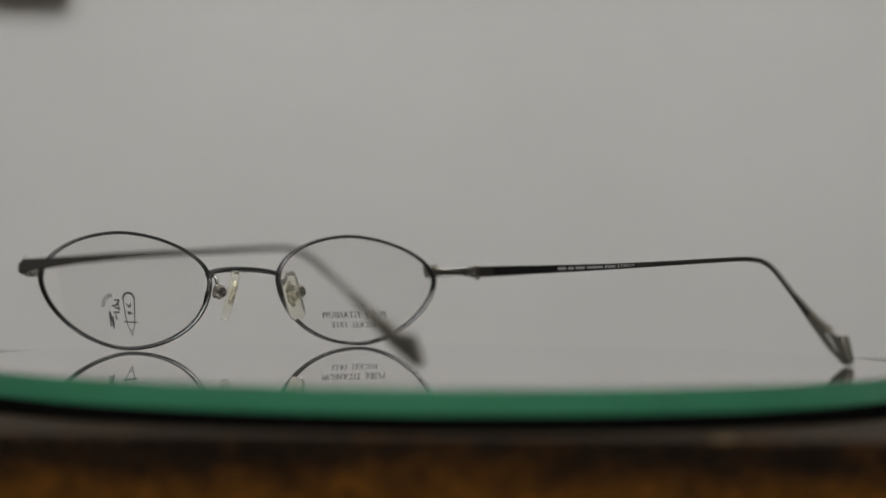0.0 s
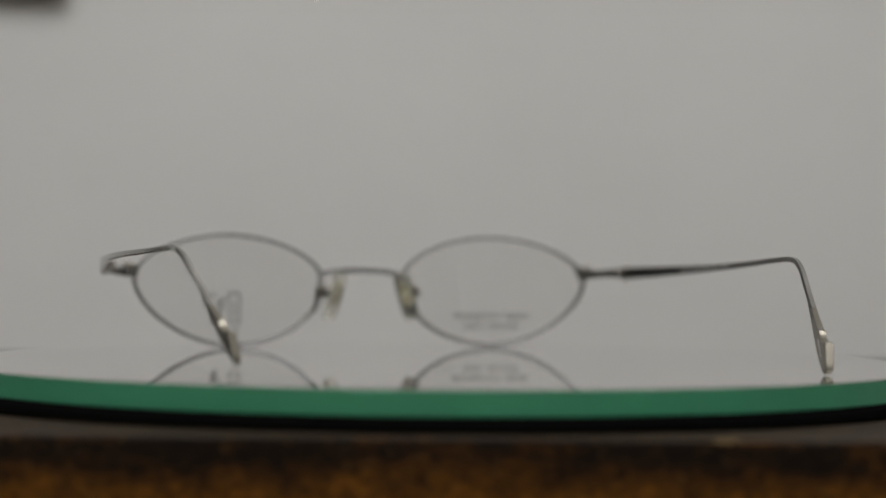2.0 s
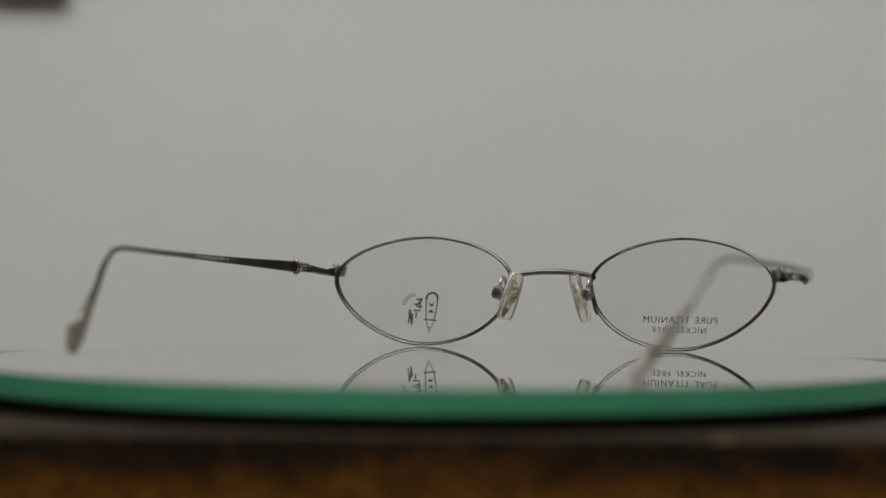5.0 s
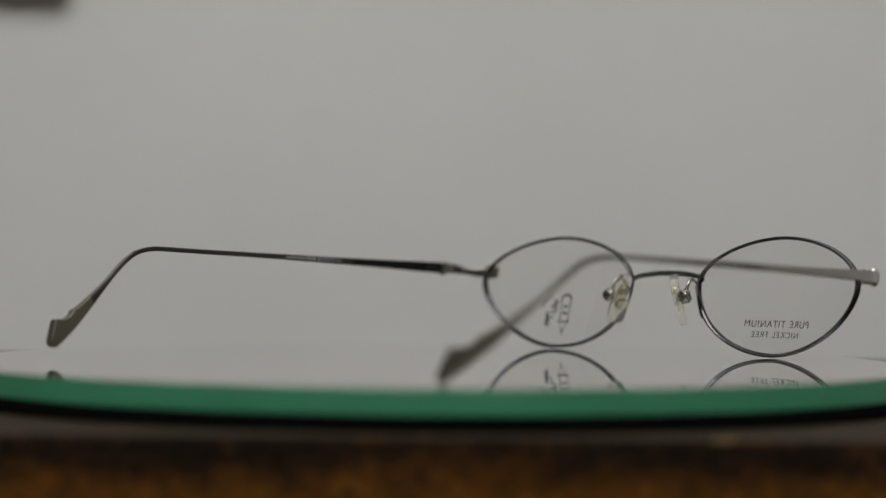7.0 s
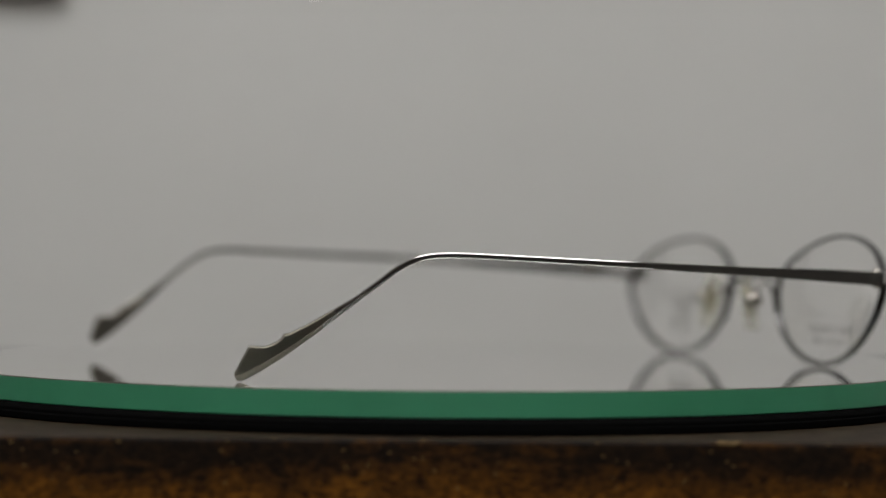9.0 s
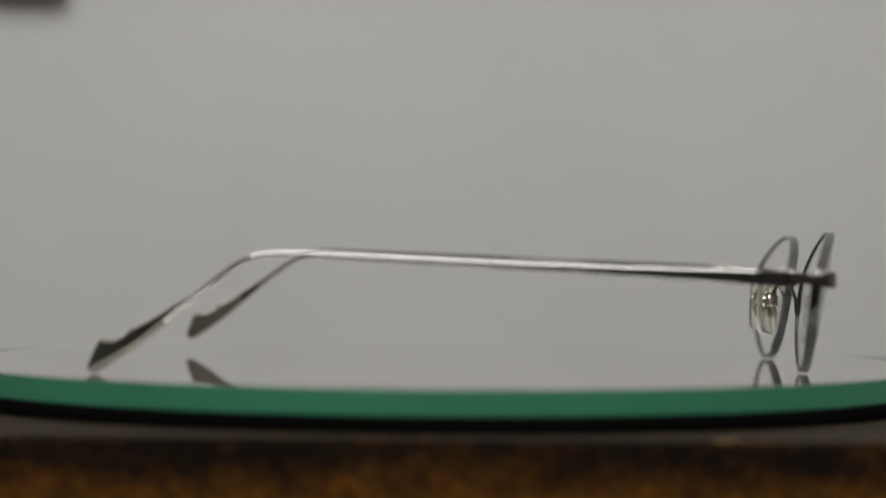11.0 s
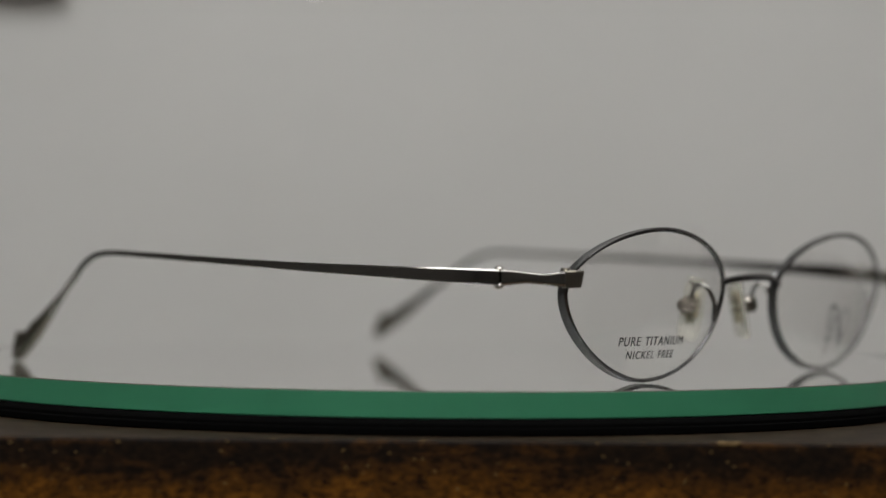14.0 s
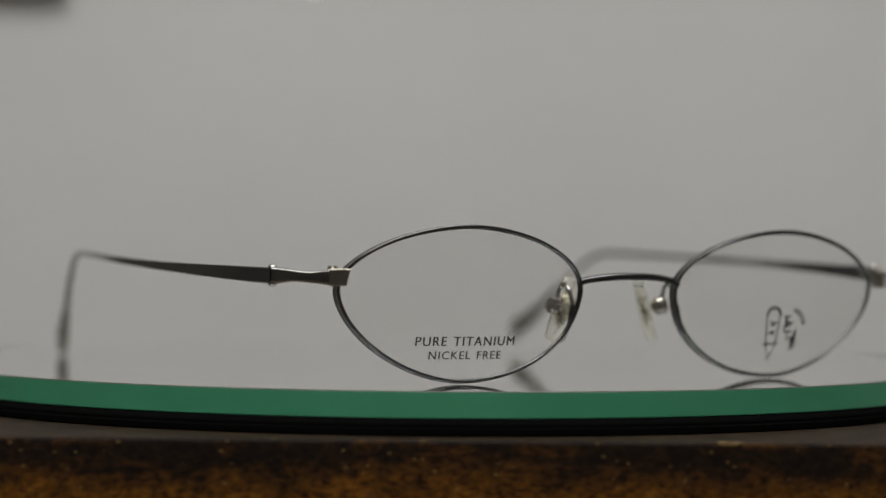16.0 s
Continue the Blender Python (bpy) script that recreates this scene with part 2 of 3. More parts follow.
def build_table():
    table = tagged(new("console_table"), "dark brown lacquered wooden table with mottled golden edge", "table")
    table.matrix_world = pose(0, 0, -0.76)
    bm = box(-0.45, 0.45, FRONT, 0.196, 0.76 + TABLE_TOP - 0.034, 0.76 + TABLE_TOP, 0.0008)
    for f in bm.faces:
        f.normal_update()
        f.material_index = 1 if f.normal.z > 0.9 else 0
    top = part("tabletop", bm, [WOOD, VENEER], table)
    bm = bmesh.new()
    rnd = random.Random(5)
    for i in range(9):
        x = 0.0487 + (i - 4) * 0.00042
        h = 0.0004 * (1 - abs(i - 4.5) / 6)
        box(x - 0.0003, x + 0.0003, FRONT - 0.0001 - 0.0001 * rnd.random(), FRONT + 0.0005 + 0.0004 * rnd.random(), 0.76 + TABLE_TOP - h - 0.0003 * rnd.random(), 0.76 + TABLE_TOP + 0.0001, 0.00008, bm)
    part("edge_chip", bm, CHIP, top, "bare pale chip in the worn edge")
    for x in (-0.42, 0.42):
        for y in (FRONT + 0.03, 0.166):
            part("leg", box(x - 0.02, x + 0.02, y - 0.02, y + 0.02, 0, 0.76 + TABLE_TOP - 0.034, 0.002), WOOD, table)


build_table()


def build_shelf():
    """The end of a dark rail on the wall, above the glasses."""
    rail = tagged(new("wall_rail"), "dark grey rail fixed to the white wall", "rail")
    rail.matrix_world = pose(-0.1735, 0.2, 0.1046)
    part("bar", box(-0.10, 0.055, -0.005, 0, 0.0, 0.012, 0.0015), DARK_TRIM, rail)
    part("end_cap", box(0.055, 0.058, -0.0053, 0, -0.0003, 0.0123, 0.001), DARK_TRIM, rail)


build_shelf()


def build_indicator():
    """A tiny glowing indicator on the wall, above the glasses."""
    lamp = tagged(new("indicator_light"), "tiny glowing white indicator light on the wall", "indicator light")
    lamp.matrix_world = pose(-0.0390, 0.2, 0.1062) @ pose(0, 0, 0, 90, 0, 0)
    part("bezel", lathe([(0, 0), (0.0023, 0), (0.0023, 0.0003), (0, 0.0003)], 32), CEILING_PAINT, lamp)
    part("glowing_lens", lathe([(0, 0.0003), (0.0022, 0.0003), (0.0021, 0.0006), (0.0012, 0.0010), (0, 0.0011)], 32), GLOW, lamp, "glowing white lens")


build_indicator()


def build_ceiling_lamp():
    lamp = tagged(new("ceiling_lamp"), "flat white rectangular ceiling lamp with a diffuser", "lamp")
    lamp.matrix_world = pose(-0.1, -0.68, 1.7)
    part("housing", box(-1.12, 1.12, -0.395, 0.395, -0.1, 0, 0.006), CEILING_PAINT, lamp)
    part("diffuser", box(-1.10, 1.10, -0.375, 0.375, -0.106, -0.1, 0.002), GLOW, lamp, "glowing white diffuser")


build_ceiling_lamp()


def build_downlight():
    light = tagged(new("ceiling_spotlight"), "small round white spotlight under the ceiling", "spotlight")
    light.matrix_world = pose(0.06, -2.2, 1.7)
    part("canopy", lathe([(0, 0), (0.07, 0), (0.07, -0.012), (0.06, -0.02), (0, -0.02)], 48), CEILING_PAINT, light)
    part("collar", lathe([(0, -0.02), (0.02, -0.02), (0.022, -0.038), (0, -0.038)], 48), CEILING_PAINT, light)


build_downlight()

# ---- turntable ----
DISC_R, DISC_H = 0.1036, 0.0047


def build_turntable():
    table = tagged(new("turntable"), "round clear glass turntable with green edge on black base", "turntable")
    bm = lathe([(0, 0), (DISC_R - 0.00018, 0), (DISC_R, -0.00018), (DISC_R, -DISC_H + 0.00018), (DISC_R - 0.00018, -DISC_H), (0, -DISC_H)], 384)
    for f in bm.faces:
        f.normal_update()
        f.material_index = 0 if abs(f.normal.z) > 0.95 else 2 if f.normal.z > 0.3 else 1
    disc = part("glass_disc", bm, [GLASS_TOP, GLASS_EDGE, CHAMFER_REFLECTION], table, "clear glass disc with green edge")
    for f in disc.data.polygons:
        f.use_smooth = f.material_index > 0
    for e in disc.data.edges:
        a, b = (disc.data.vertices[i].co for i in e.vertices)
        e.use_edge_sharp = abs(a.z - b.z) < 1e-6
    low = TABLE_TOP
    # Added pale reflector: throws light up onto the metal's undersides.
    part("plate", lathe([(0, -DISC_H - 0.0002), (0.1016, -DISC_H - 0.0002), (0.1016, -DISC_H - 0.0009), (0, -DISC_H - 0.0009)], 192), BOUNCE_PLATE, table, "pale plate added under the glass to bounce light")
    base = lathe([(0, -DISC_H - 0.0010), (0.1020, -DISC_H - 0.0010), (0.1020, -DISC_H - 0.0001), (0.1036, -DISC_H - 0.0001), (0.1048, -DISC_H - 0.0004), (0.1052, -DISC_H - 0.0009), (0.1052, -0.0061), (0.1058, -0.0063), (0.1058, low + 0.0003), (0.1055, low), (0, low)], 384)
    part("base", base, RUBBER, table, "black rubber base")
    return table


turntable = build_turntable()

# ---- eyeglasses ----
# Local axes in millimetres: u to the wearer's right, v forward, z up; the front's middle stands at (71.73, -25.13) of the turntable.
U_AXIS, V_AXIS, FRONT_MIDDLE = Vector((-0.33537, -0.94209, 0)), Vector((0.94209, -0.33537, 0)), Vector((71.731, -25.130, 0))
LENS_U, LENS_Z = 33.8, 15.0


def rim_table():
    """The rim's outer radius about the lens's middle: an oval, flatter above, more pointed at the temple side."""
    t = np.linspace(0, 2 * math.pi, 2881)
    c, n = np.cos(t), np.sin(t)
    p = np.where(n > 0, 1.80, np.where(c > 0, 1.70, 2.04))
    k = (np.abs(c / 24.0) ** p + np.abs(n / np.where(n > 0, 11.35, 17.2)) ** p) ** (-1 / p)
    a, b = k * c, k * n + 2.15
    ang = np.unwrap(np.arctan2(b, a))
    grid = np.linspace(0, 2 * math.pi, 721)[:-1]
    r = np.interp(grid, ang, np.hypot(a, b), period=2 * math.pi)
    w = np.exp(-0.5 * (np.arange(-14, 15) / 5.0) ** 2)
    return np.convolve(np.concatenate([r[-14:], r, r[:14]]), w / w.sum(), "valid")


RIM = rim_table()


def rim_radius(a):
    x = (a / (2 * math.pi) * 720) % 720
    i = int(x)
    return float(RIM[i] + (RIM[(i + 1) % 720] - RIM[i]) * (x - i))


RIM_DROP = min(LENS_Z + rim_radius(a) * math.sin(a) for a in np.linspace(0, 2 * math.pi, 720))


def lens_v(s, a, z):
    """How far forward the lens stands: tilted (the wearer's left one a little further back), wrapped and domed. a: outwards from the lens's middle."""
    return (3.62 if s > 0 else 2.85) + 0.17 * (z - 15) - 0.0604 * a - (a * a + (z - 15) ** 2) / 200


def on_lens(s, a, z, off=0.0):
    return Vector((s * (LENS_U + a), lens_v(s, a, z) + off, z - RIM_DROP))


def rim(s, parent):
    bm = bmesh.new()
    steps, rings = 200, []
    section = []
    for k in range(20):
        t = 2 * math.pi * k / 20
        c, n = math.cos(t), math.sin(t)
        x = math.copysign(abs(c) ** 0.75, c) * 0.48
        y = math.copysign(abs(n) ** 0.75, n) * 0.95
        if c > 0.8:
            x -= 0.24 * (1 if abs(n) < 0.35 else 0.4)
        section.append((x, y))
    for i in range(steps):
        a = 2 * math.pi * i / steps
        r = rim_radius(a)
        ring = []
        for x, y in section:
            q = r - 0.48 + x
            ring.append(bm.verts.new(on_lens(s, q * math.cos(a), LENS_Z + q * math.sin(a), y - 0.1) * MM))
        rings.append(ring)
    for i in range(steps):
        a, b = rings[i], rings[(i + 1) % steps]
        for k in range(20):
            j = (k + 1) % 20
            bm.faces.new((a[k], a[j], b[j], b[k]))
    return part("rim", bm, GUNMETAL, parent, "thin oval gunmetal eyewire")


def lens(s, parent):
    bm = bmesh.new()
    steps, rings = 96, 10
    sides = []
    for off in (0.55, -0.75):
        grid = [[bm.verts.new(on_lens(s, 0, LENS_Z, off) * MM)]]
        for j in range(1, rings + 1):
            ring = []
            for i in range(steps):
                a = 2 * math.pi * i / steps
                q = (rim_radius(a) - 0.75) * j / rings
                ring.append(bm.verts.new(on_lens(s, q * math.cos(a), LENS_Z + q * math.sin(a), off) * MM))
            grid.append(ring)
        for i in range(steps):
            k = (i + 1) % steps
            bm.faces.new((grid[0][0], grid[1][i], grid[1][k]))
            for a, b in zip(grid[1:], grid[2:]):
                bm.faces.new((a[i], b[i], b[k], a[k]))
        sides.append(grid[-1])
    for i in range(steps):
        k = (i + 1) % steps
        bm.faces.new((sides[0][i], sides[1][i], sides[1][k], sides[0][k]))
    ob = part("lens", bm, LENS, parent, "clear demo lens with black print")
    ob.visible_shadow = False
    return ob


def lens_words(pane):
    """Two printed lines on the front of the wearer's right lens."""
    def line(u0, u1, z0, z1):
        def place(x, y, lift=0.0):
            u = u0 + (u1 - u0) * x
            return on_lens(1, u - LENS_U, z0 + (z1 - z0) * y + RIM_DROP, 0.60 + lift) * MM
        return place
    part("print", flat_text("PURE TITANIUM", line(42.9, 23.9, 6.95, 8.6)), BLACK_INK, pane, "black printed words", smooth=False)
    part("print", flat_text("NICKEL FREE", line(40.2, 26.3, 4.55, 6.0)), BLACK_INK, pane, "black printed words", smooth=False)


def lens_mark(pane):
    """The printed pointed capsule with small marks on the wearer's left lens."""
    def place(u, z):
        return on_lens(-1, -u - LENS_U, z + RIM_DROP, 0.60) * MM
    def strokes(*runs):
        bm = bmesh.new()
        for width, closed, pts in runs:
            ribbon(pts, width, place, closed, bm)
        return bm
    mid, wide = -32.2, 1.55
    arch = [(mid + wide * math.cos(a), 12.1 + 1.5 * math.sin(a)) for a in np.linspace(0, math.pi, 13)]
    part("print", strokes((0.55, False, arch)), BLACK_INK, pane, "black capsule print", smooth=False)
    part("print", strokes((0.32, False, [(mid + wide, 12.2), (mid + 1.35, 9), (mid + 1.1, 6.7)]), (0.32, False, [(mid - wide, 12.2), (mid - 1.35, 9), (mid - 1.1, 6.7)]),
                          (0.36, False, [(mid - 1.8, 6.75), (mid + 1.9, 6.5)]), (0.24, False, [(mid - 1.15, 6.5), (mid, 3.5), (mid + 1.15, 6.5)]),
                          (0.16, False, [(mid - 0.5, 4.7), (mid + 0.5, 4.7)])), BLACK_INK, pane, "black capsule print", smooth=False)
    eyes = bmesh.new()
    for pts in ([(-1.0, 11.2), (0.1, 10.6), (0.6, 11.4), (0.5, 10.2), (-0.2, 10.0)], [(-0.7, 9.1), (0.3, 9.2), (0.9, 8.3), (0.1, 8.6), (-0.3, 8.2)]):
        eyes.faces.new([eyes.verts.new(place(mid + x, z)) for x, z in pts])
    part("print", eyes, BLACK_INK, pane, "black printed marks", smooth=False)
    bars = [((-36.3, 11.9), (-34.8, 11.9)), ((-35.4, 11.3), (-35.1, 9.5)), ((-36.8, 9.0), (-35.0, 9.0)), ((-36.1, 8.5), (-36.1, 7.2)), ((-37.0, 10.6), (-36.2, 10.6)),
            ((-37.9, 9.3), (-37.9, 5.6)), ((-37.05, 8.1), (-37.05, 5.2)), ((-37.7, 8.9), (-37.2, 5.8)), ((-34.9, 11.7), (-36.2, 10.4)), ((-36.3, 10.1), (-34.8, 9.9))]
    part("print", strokes(*[(0.44, False, b) for b in bars]), BLACK_INK, pane, "black printed bars", smooth=False)
    arc = bmesh.new()
    for a in np.linspace(98, 172, 7):
        c, n = math.cos(radians(a)), math.sin(radians(a))
        ribbon([(-36.7 + 2.5 * c, 10.1 + 2.5 * n), (-36.7 + 3.5 * c, 10.1 + 3.5 * n)], 0.36, place, False, arc)
    part("print", arc, GREY_INK, pane, "arc of small grey printed marks", smooth=False)


def bridge(parent):
    st = catmull([(-10.6, 2.7, 17.9, .62, .62, .6), (-8.6, 3.3, 18.7, .64, .64, .6), (-4.5, 4.2, 19.25, .68, .68, .62), (0.2, 4.5, 19.4, .7, .7, .65), (4.8, 4.2, 19.25, .68, .68, .62), (9.2, 3.4, 18.7, .64, .64, .6), (11.2, 2.8, 17.9, .62, .62, .6)], 8)
    part("bridge", sweep(st, (0, 1, 0), 2.2), GUNMETAL, parent)


def nose_pad(s, parent):
    top, bottom = Vector((s * 7.4 + 0.7, -4.8, 18.8)), Vector((s * 10.75 + 0.7, -4.9, 7.5))
    mid, along = (top + bottom) / 2, (top - bottom).normalized()
    across = Vector((-s * 0.60, 0.80, 0))
    across = (across - along * across.dot(along)).normalized()
    face = along.cross(across).normalized()
    if face.x * s > 0:
        face = -face
    half = (top - bottom).length / 2
    # arm: from the rim, up in a loop and down to the box
    boxed = Vector((s * 11.5, -4.6, 14.0))
    root = Vector((s * 11.9, 1.3, 10.6))
    st = catmull([(*root, .42, .42, .42), (s * 11.2, 0.9, 14.0, .42, .42, .42), (s * 11.3, -0.3, 17.0, .42, .42, .42), (s * 11.4, -1.9, 18.0, .42, .42, .42),
                  (s * 11.5, -3.3, 17.1, .42, .42, .42), (*boxed, .42, .42, .42)], 8)
    arm = part("pad_arm", sweep(st, (1, 0, 0), 2.0, 10), POLISHED, parent, "bent wire nose pad arm")
    st = catmull([(s * 12.6, 1.0, 8.9, .5, .5, .5), (s * 11.9, 1.2, 10.6, .62, .62, .62), (s * 11.2, 1.0, 14.0, .55, .55, .55)], 5)
    part("solder_foot", sweep(st, (1, 0, 0), 2.0, 10), GUNMETAL, arm, "foot soldered along the rim")
    bm = bmesh.new()
    bmesh.ops.create_cube(bm, size=1.0)
    bmesh.ops.bevel(bm, geom=list(bm.edges), offset=0.16, segments=3, affect="EDGES")
    turn = Matrix((face, across, along)).transposed().to_4x4()
    bmesh.ops.transform(bm, matrix=Matrix.Scale(MM, 4) @ Matrix.Translation(boxed) @ turn @ Matrix.Diagonal((2.9, 2.9, 3.2, 1)), verts=bm.verts)
    part("pad_box", bm, STEEL, arm, "small metal pad box")
    bm = bmesh.new()
    made = bmesh.ops.create_cone(bm, cap_ends=True, segments=20, radius1=1.5, radius2=1.25, depth=0.6)["verts"]
    bmesh.ops.transform(bm, matrix=Matrix.Translation((0, 0, 0.1)), verts=made)
    # the screw's head looks backwards, with a cross cut into it
    slot = box(-0.85, 0.85, -0.14, 0.14, 0.39, 0.42)
    bmesh.ops.transform(bm, matrix=Matrix.Scale(MM, 4) @ Matrix.Translation(boxed + Vector((0, -1.25, 0))) @ pose(0, 0, 0, 90, 0, 0), verts=bm.verts)
    screw = part("screw", bm, STEEL, arm, "bright round screw head")
    box(-0.14, 0.14, -0.85, 0.85, 0.393, 0.423, 0, slot)
    bmesh.ops.transform(slot, matrix=Matrix.Scale(MM, 4) @ Matrix.Translation(boxed + Vector((0, -1.25, 0))) @ pose(0, 0, 0, 90, 0, 0), verts=slot.verts)
    part("screw_slot", slot, INLAY, arm, "dark cross slot")
    # pad: a clear plate with rounded corners and soft edges
    bm = bmesh.new()
    outline = []
    for k in range(48):
        t = 2 * math.pi * k / 48
        c, n = math.cos(t), math.sin(t)
        outline.append((math.copysign(abs(c) ** 0.36, c) * (2.1 - 0.1 * n), math.copysign(abs(n) ** 0.42, n) * (half + 0.2)))
    rings = []
    for depth, inset in ((-1.0, 0.4), (-0.86, 0.1), (-0.5, 0.0), (0.5, 0.0), (0.86, 0.1), (1.0, 0.4)):
        ring = []
        for y, z in outline:
            bow = 0.2 * (1 - (z / half) ** 2)
            ring.append(bm.verts.new((mid + face * (depth + bow) + across * (y * (1 - inset / 2.4)) + along * (z * (1 - inset / half))) * MM))
        rings.append(ring)
    for a, b in zip(rings, rings[1:]):
        for k in range(48):
            m = (k + 1) % 48
            bm.faces.new((a[k], a[m], b[m], b[k]))
    for ring, depth in ((rings[0], -1.0), (rings[-1], 1.0)):
        hub = bm.verts.new((mid + face * (depth + 0.2)) * MM)
        for k in range(48):
            bm.faces.new((ring[k], ring[(k + 1) % 48], hub))
    pad = part("nose_pad", bm, SILICONE, parent, "clear yellowed silicone nose pad")
    bm = bmesh.new()
    bmesh.ops.create_cube(bm, size=1.0)
    bmesh.ops.bevel(bm, geom=list(bm.edges), offset=0.2, segments=3, affect="EDGES")
    bmesh.ops.transform(bm, matrix=Matrix.Scale(MM, 4) @ Matrix.Translation(mid + face * 0.3 + along * 0.4) @ turn @ Matrix.Diagonal((0.9, 2.5, 6.4, 1)), verts=bm.verts)
    part("pad_core", bm, PAD_CORE, pad, "champagne core set in the pad")


def endpiece(s, hinge, parent):
    u, v, z = hinge
    st = [(58.5, 1.45, 19.0, 1.42, 1.47, .95), (59.6, .35, 19.0, 1.25, 1.35, .9), (61.4, -1.4, 19.0, .98, 1.03, .78),
          (63.6, -3.8, 19.2 + (z - 19.2) * .5, 1.02, 1.07, .75), (u - 0.9, v + 1.0, z, 1.35, 1.4, .82), (u, v, z, 1.45, 1.5, .85)]
    st = [(s * a[0], *a[1:]) for a in catmull(st, 6)]
    piece = part("endpiece", sweep(st, (0.7 * s, 0.7, 0), 4.5, 28), POLISHED, parent, "waisted bright metal endpiece")
    # the block that closes the rim: cut off aslant at its end
    st = catmull([(56.3, 2.75, 19.05, 1.45, 1.5, .9), (57.4, 2.2, 19.05, 1.5, 1.55, 1.0), (58.9, 1.1, 19.0, 1.5, 1.55, 1.05)], 4)
    bm = sweep([(s * a[0], *a[1:]) for a in st], (0.45 * s, 0.9, 0), chamfer=0.22)
    bm.verts.ensure_lookup_table()
    for w in bm.verts[:12]:
        w.co.x -= s * 0.30 * (w.co.z - 19.05 * MM)
    part("rim_lock", bm, SATIN, piece, "pale satin block with slanting end", crease=24)
    bm = bmesh.new()
    bmesh.ops.create_cone(bm, cap_ends=True, segments=20, radius1=1.0, radius2=0.8, depth=0.6)
    bmesh.ops.transform(bm, matrix=Matrix.Scale(MM, 4) @ Matrix.Translation((s * 58.6, 1.2, 20.65)), verts=bm.verts)
    part("screw", bm, STEEL, piece, "small rim screw")
    for dz in (1.65, -1.7):
        bm = bmesh.new()
        bmesh.ops.create_uvsphere(bm, u_segments=16, v_segments=10, radius=0.8)
        bmesh.ops.transform(bm, matrix=Matrix.Scale(MM, 4) @ Matrix.Translation((s * (u - 0.1), v - 0.5, z + dz * 0.85)) @ Matrix.Diagonal((1, 1.2, 0.8, 1)), verts=bm.verts)
        part("hinge_pin", bm, STEEL, piece, "round end of the hinge pin")
    bm = bmesh.new()
    for k, dz in enumerate((-0.9, 0, 0.9)):
        box(s * u - s * 1.75 - .8, s * u - s * 1.75 + .8, v - 2.9 + 0.5 * (k % 2), v + 0.9 - 0.4 * (k % 2), z + dz - .38, z + dz + .38, 0.12, bm)
    bmesh.ops.scale(bm, vec=(MM, MM, MM), verts=bm.verts)
    part("hinge", bm, STEEL, piece, "three-leaf metal hinge")


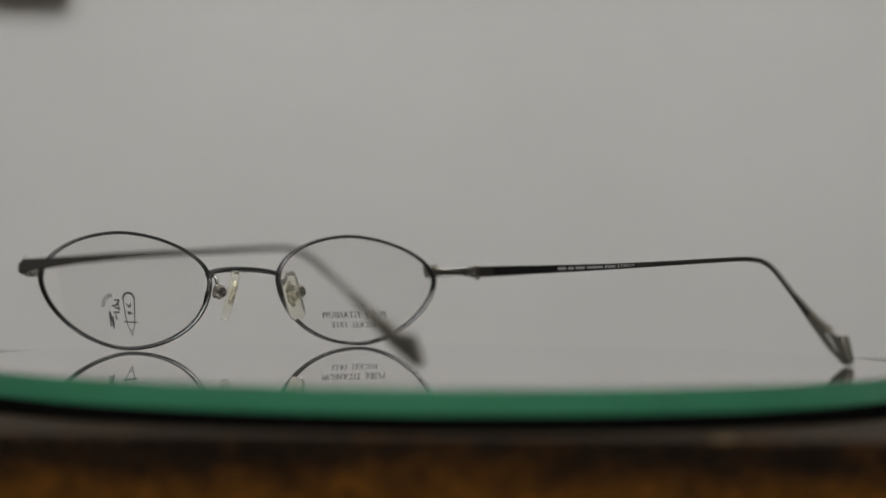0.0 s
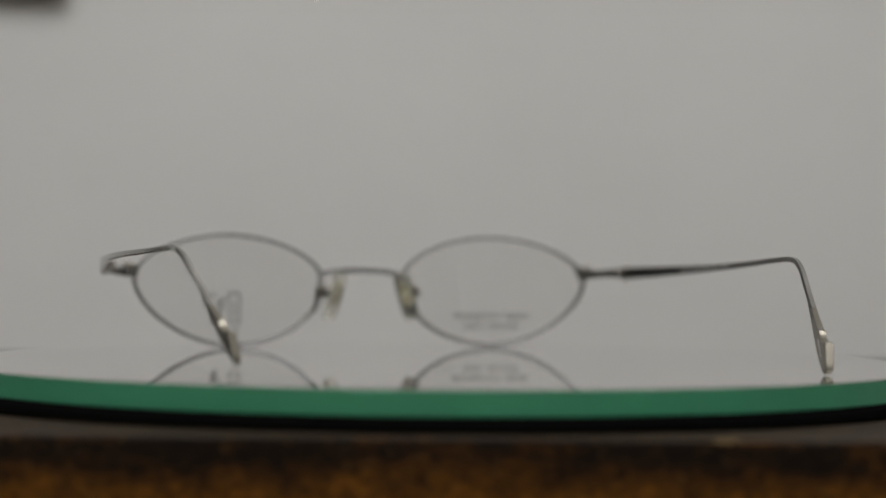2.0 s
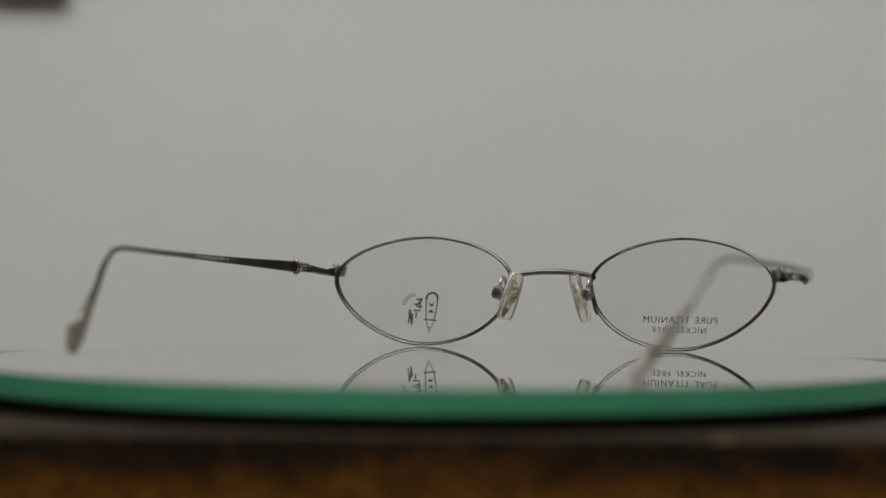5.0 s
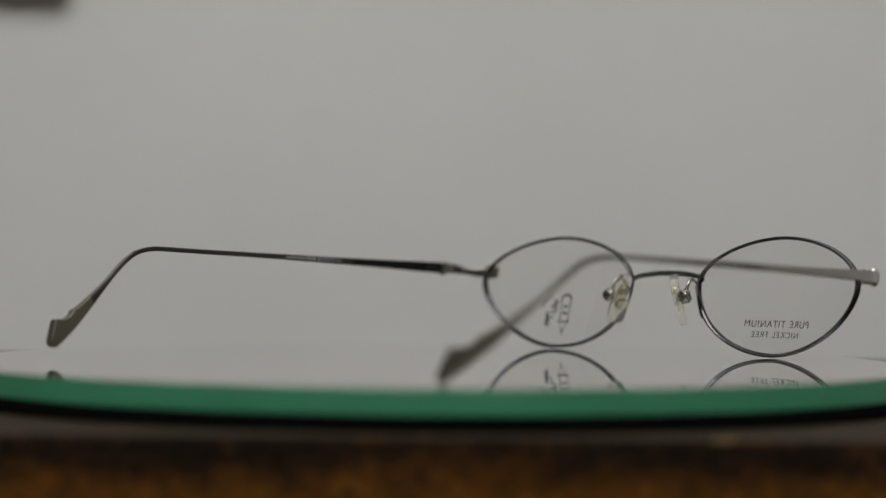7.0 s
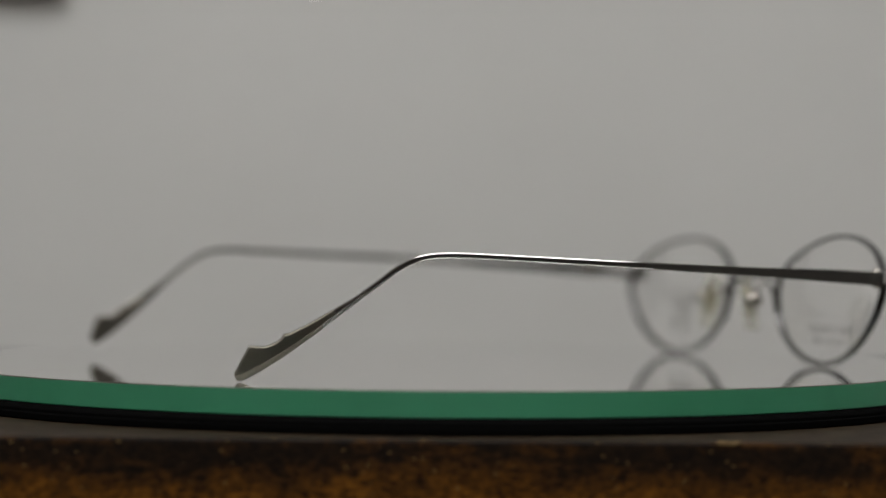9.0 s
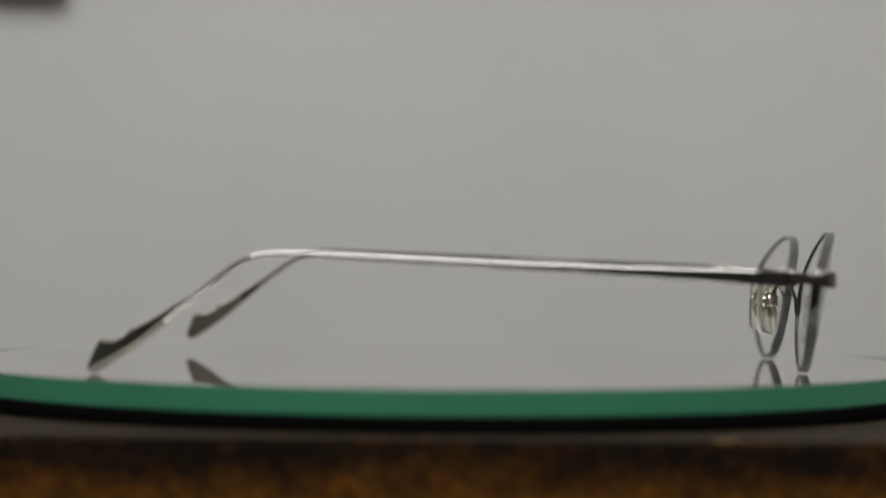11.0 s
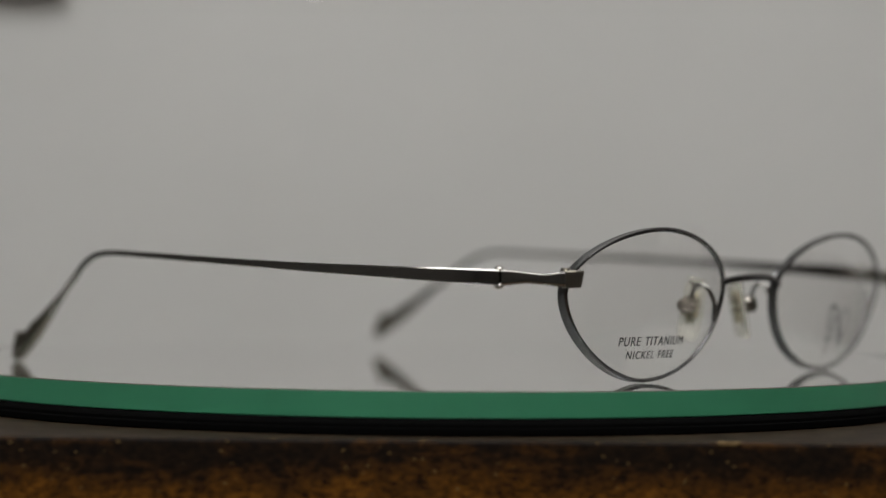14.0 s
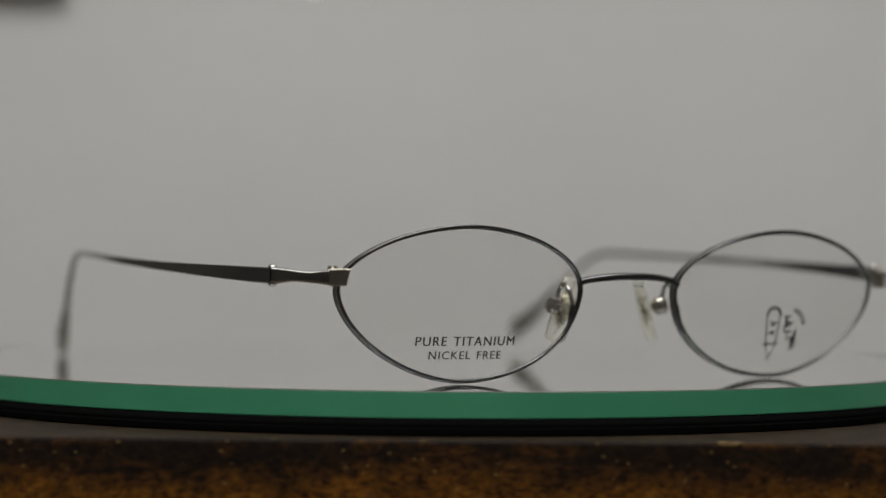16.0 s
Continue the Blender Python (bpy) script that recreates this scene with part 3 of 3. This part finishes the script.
def temple(s, stations, bend, tip, words, inlay, parent):
    """stations: the arm from the hinge to the bend's start; bend: the corner; tip: the end of the drop."""
    arm = catmull(stations, 7)
    start, end = np.array(bend[-1][:3], float), np.array(tip, float)
    run = end - start
    length = float(np.linalg.norm(run))
    d = run / length
    drop = []
    shape = [(0, .55, .6, .6), (4, .55, 1.05, .62), (7, .55, 1.5, .66), (9, .58, 1.76, .7), (12.2, .8, 2.1, .76), (13.2, 1.2, 2.18, .8), (13.9, .8, 2.26, .82), (15, .6, 2.35, .84), (17, 1.0, 2.43, .88),
             (18.9, 2.4, 2.48, .9), (19.3, 2.45, 2.48, .9), (21.2, 1.15, 2.48, .9), (22.6, .15, 2.4, .88), (23.3, -.3, 2.2, .84), (23.75, -.75, 1.8, .7)]
    stretch = length / 23.8
    for a, up, down, thick in shape[1:]:
        q = start + d * a * stretch
        drop.append((*q, up, down, thick))
    st = arm[:-1] + catmull(list(bend), 6)[:-1] + [np.array((*start, .55, .55, .6))] + [np.array(x) for x in drop]
    low = len(st) - len(drop)
    st = [np.array((s * x[0], *x[1:], 0.21 if i < low - 12 else min(1.35, 0.21 + 0.05 * (i - low + 12)))) for i, x in enumerate(st)]
    bm = sweep(st, (1, 0, 0), chamfer=0.21, outer=s)
    bmesh.ops.recalc_face_normals(bm, faces=bm.faces)
    for f in bm.faces:
        f.normal_update()
        paddle = f.calc_center_median().y < (start[1] - 5) * MM
        # the arm's inner faces take a darker metal than its outer ones
        f.material_index = 2 if paddle else 1 if -s * f.normal.x > 0.75 else 0
    ob = part("temple", bm, [POLISHED, DARK_METAL, SATIN], parent, "slim gunmetal temple with flattened paddle tip", crease=24)

    zs = np.array([(x[1], x[0], x[2], x[5], (x[3] + x[4]) / 2) for x in arm])[::-1]

    def inner(v, h, off):
        u, z, t, hh = (float(np.interp(v, zs[:, 0], zs[:, k])) for k in (1, 2, 3, 4))
        return Vector((s * (u - t - off), v, z + h * hh)) * MM

    bm = bmesh.new()
    a, b = inlay
    rows = [[bm.verts.new(inner(a + (b - a) * i / 12, h, o)) for h, o in ((-.84, -.2), (-.8, .05), (.8, .05), (.84, -.2))] for i in range(13)]
    for p, q in zip(rows, rows[1:]):
        for k in range(3):
            bm.faces.new((p[k], p[k + 1], q[k + 1], q[k]))
    bm.faces.new(rows[0])
    bm.faces.new(rows[-1][::-1])
    for i in range(12):
        bm.faces.new((rows[i][0], rows[i + 1][0], rows[i + 1][3], rows[i][3]))
    part("inlay", bm, INLAY, ob, "black enamel strip")
    if s > 0:
        lateral = Vector((1, 0, 0)) - Vector(d) * d[0]
        upward = lateral.normalized().cross(Vector(d)).normalized()
        upward = upward if upward.z > 0 else -upward
        bm = bmesh.new()
        for a0, a1, h0, h1 in ((14.6, 15.3, -.5, .15), (15.6, 16.0, -.7, .1), (16.2, 16.9, -.7, -.2), (17.1, 17.5, -.8, -.1), (17.9, 19.6, -1.1, -.75)):
            bm.faces.new([bm.verts.new((Vector(start) + Vector(d) * a * stretch + upward * h - lateral.normalized() * 0.93) * MM) for a, h in ((a0, h0), (a1, h0), (a1, h1), (a0, h1))])
        part("print", bm, WHITE_INK, ob, "tiny white marks on the tip", smooth=False)
    for a, b, text in words:
        place = lambda x, y, lift=0.0: inner(a + (b - a) * x, -.5 + 1.0 * y, .08 + lift)
        if text:
            bm = flat_text(text, place)
        else:
            bm = bmesh.new()
            bm.faces.new([bm.verts.new(place(x, y)) for x, y in ((0, 0.15), (1, 0.15), (1, 0.85), (0, 0.85))])
        part("print", bm, WHITE_INK if text else PALE_INK, ob, "small white print", smooth=False)


def build_eyeglasses():
    glasses = tagged(new("eyeglasses"), "oval gunmetal titanium eyeglasses with open temples on turntable", "eyeglasses")
    for s in (1, -1):
        rim(s, glasses)
        pane = lens(s, glasses)
        if s > 0:
            lens_words(pane)
        else:
            lens_mark(pane)
        nose_pad(s, glasses)
    bridge(glasses)
    endpiece(1, (66.2, -7.0, 19.2), glasses)
    endpiece(-1, (65.2, -8.6, 20.1), glasses)
    temple(1, [(66.2, -7.1, 19.15, 1.42, 1.47, .75), (69.0, -15, 19.5, 1.28, 1.33, .7), (71.4, -28, 20.0, 1.04, 1.08, .62), (73.2, -46, 20.7, .78, .82, .58), (73.6, -64, 21.5, .63, .66, .56), (72.2, -84, 22.4, .56, .56, .55), (71.0, -97, 22.95, .54, .54, .55)],
           [(71.0, -97, 22.95, .54, .54, .55), (70.4, -102.5, 22.9, .53, .53, .55), (69.9, -106.5, 22.2, .52, .52, .56), (69.4, -110, 20.45, .5, .5, .58), (68.8, -113.3, 17.9, .5, .5, .6), (68.0, -117.4, 14.8, .5, .5, .6)],
           (62.9, -138.9, 1.75), [(-33.4, -36.2, ""), (-36.9, -38.8, ""), (-39.4, -42.6, ""), (-43.4, -48.8, ""), (-49.6, -53.2, "PURE"), (-53.9, -59.8, "TITANIUM")], (-12.5, -60.6), glasses)
    temple(-1, [(65.2, -8.7, 20.05, 1.42, 1.47, .75), (66.2, -17, 20.5, 1.28, 1.33, .7), (67.5, -29, 21.1, 1.0, 1.05, .62), (68.1, -46, 21.9, .78, .82, .58), (67.4, -64, 22.7, .63, .66, .56), (64.8, -84, 23.4, .56, .56, .55), (62.4, -100.3, 24.0, .54, .54, .55)],
           [(62.4, -100.3, 24.0, .54, .54, .55), (61.6, -106.2, 24.15, .53, .53, .55), (61.1, -110.5, 23.5, .52, .52, .56), (60.4, -114.0, 22.05, .5, .5, .58), (59.6, -117.6, 19.6, .5, .5, .6), (58.4, -121.5, 16.6, .5, .5, .6)],
           (54.2, -140.2, 4.0), [(-61.4, -57.9, ""), (-57.6, -55.2, ""), (-54.6, -51.2, "MADE"), (-50.6, -49.3, "IN"), (-48.6, -44.8, "JAPAN"), (-44.1, -42.9, "")], (-38.6, -15.0), glasses)
    # from the local axes to the turntable's
    frame_turn = Matrix((U_AXIS, V_AXIS, Vector((0, 0, 1)))).transposed().to_4x4()
    seat = Matrix.Translation(FRONT_MIDDLE * MM) @ frame_turn @ pose(0, -0.0005, 0, 0, 0, 0.6) @ Matrix.Diagonal((1.009, 1, 1, 1))
    for ob in glasses.children_recursive:
        ob.data.transform(seat)
    return glasses


eyeglasses = build_eyeglasses()

# The camera's focus is pulled from the far side of the turntable to the near one and back.
focus_point = new("focus_point")
cam.data.dof.use_dof, cam.data.dof.aperture_fstop = True, 8.6
cam.data.dof.focus_object = focus_point


# ---- what moves ----
# the turntable turns evenly, in degrees
TURNS = [(t / 2, 147.5 - 11.955 * t / 2) for t in range(33)]


def motions():
    walk(focus_point, [(t, camera_pose(d) @ pose(0, 0, -d)) for t, d in FOCUS])
    walk(turntable, [(t, pose(0, 0, 0, 0, 0, a)) for t, a in TURNS])
    walk(eyeglasses, [(t, pose(0, 0, 0, 0, 0, a)) for t, a in TURNS])


motions()
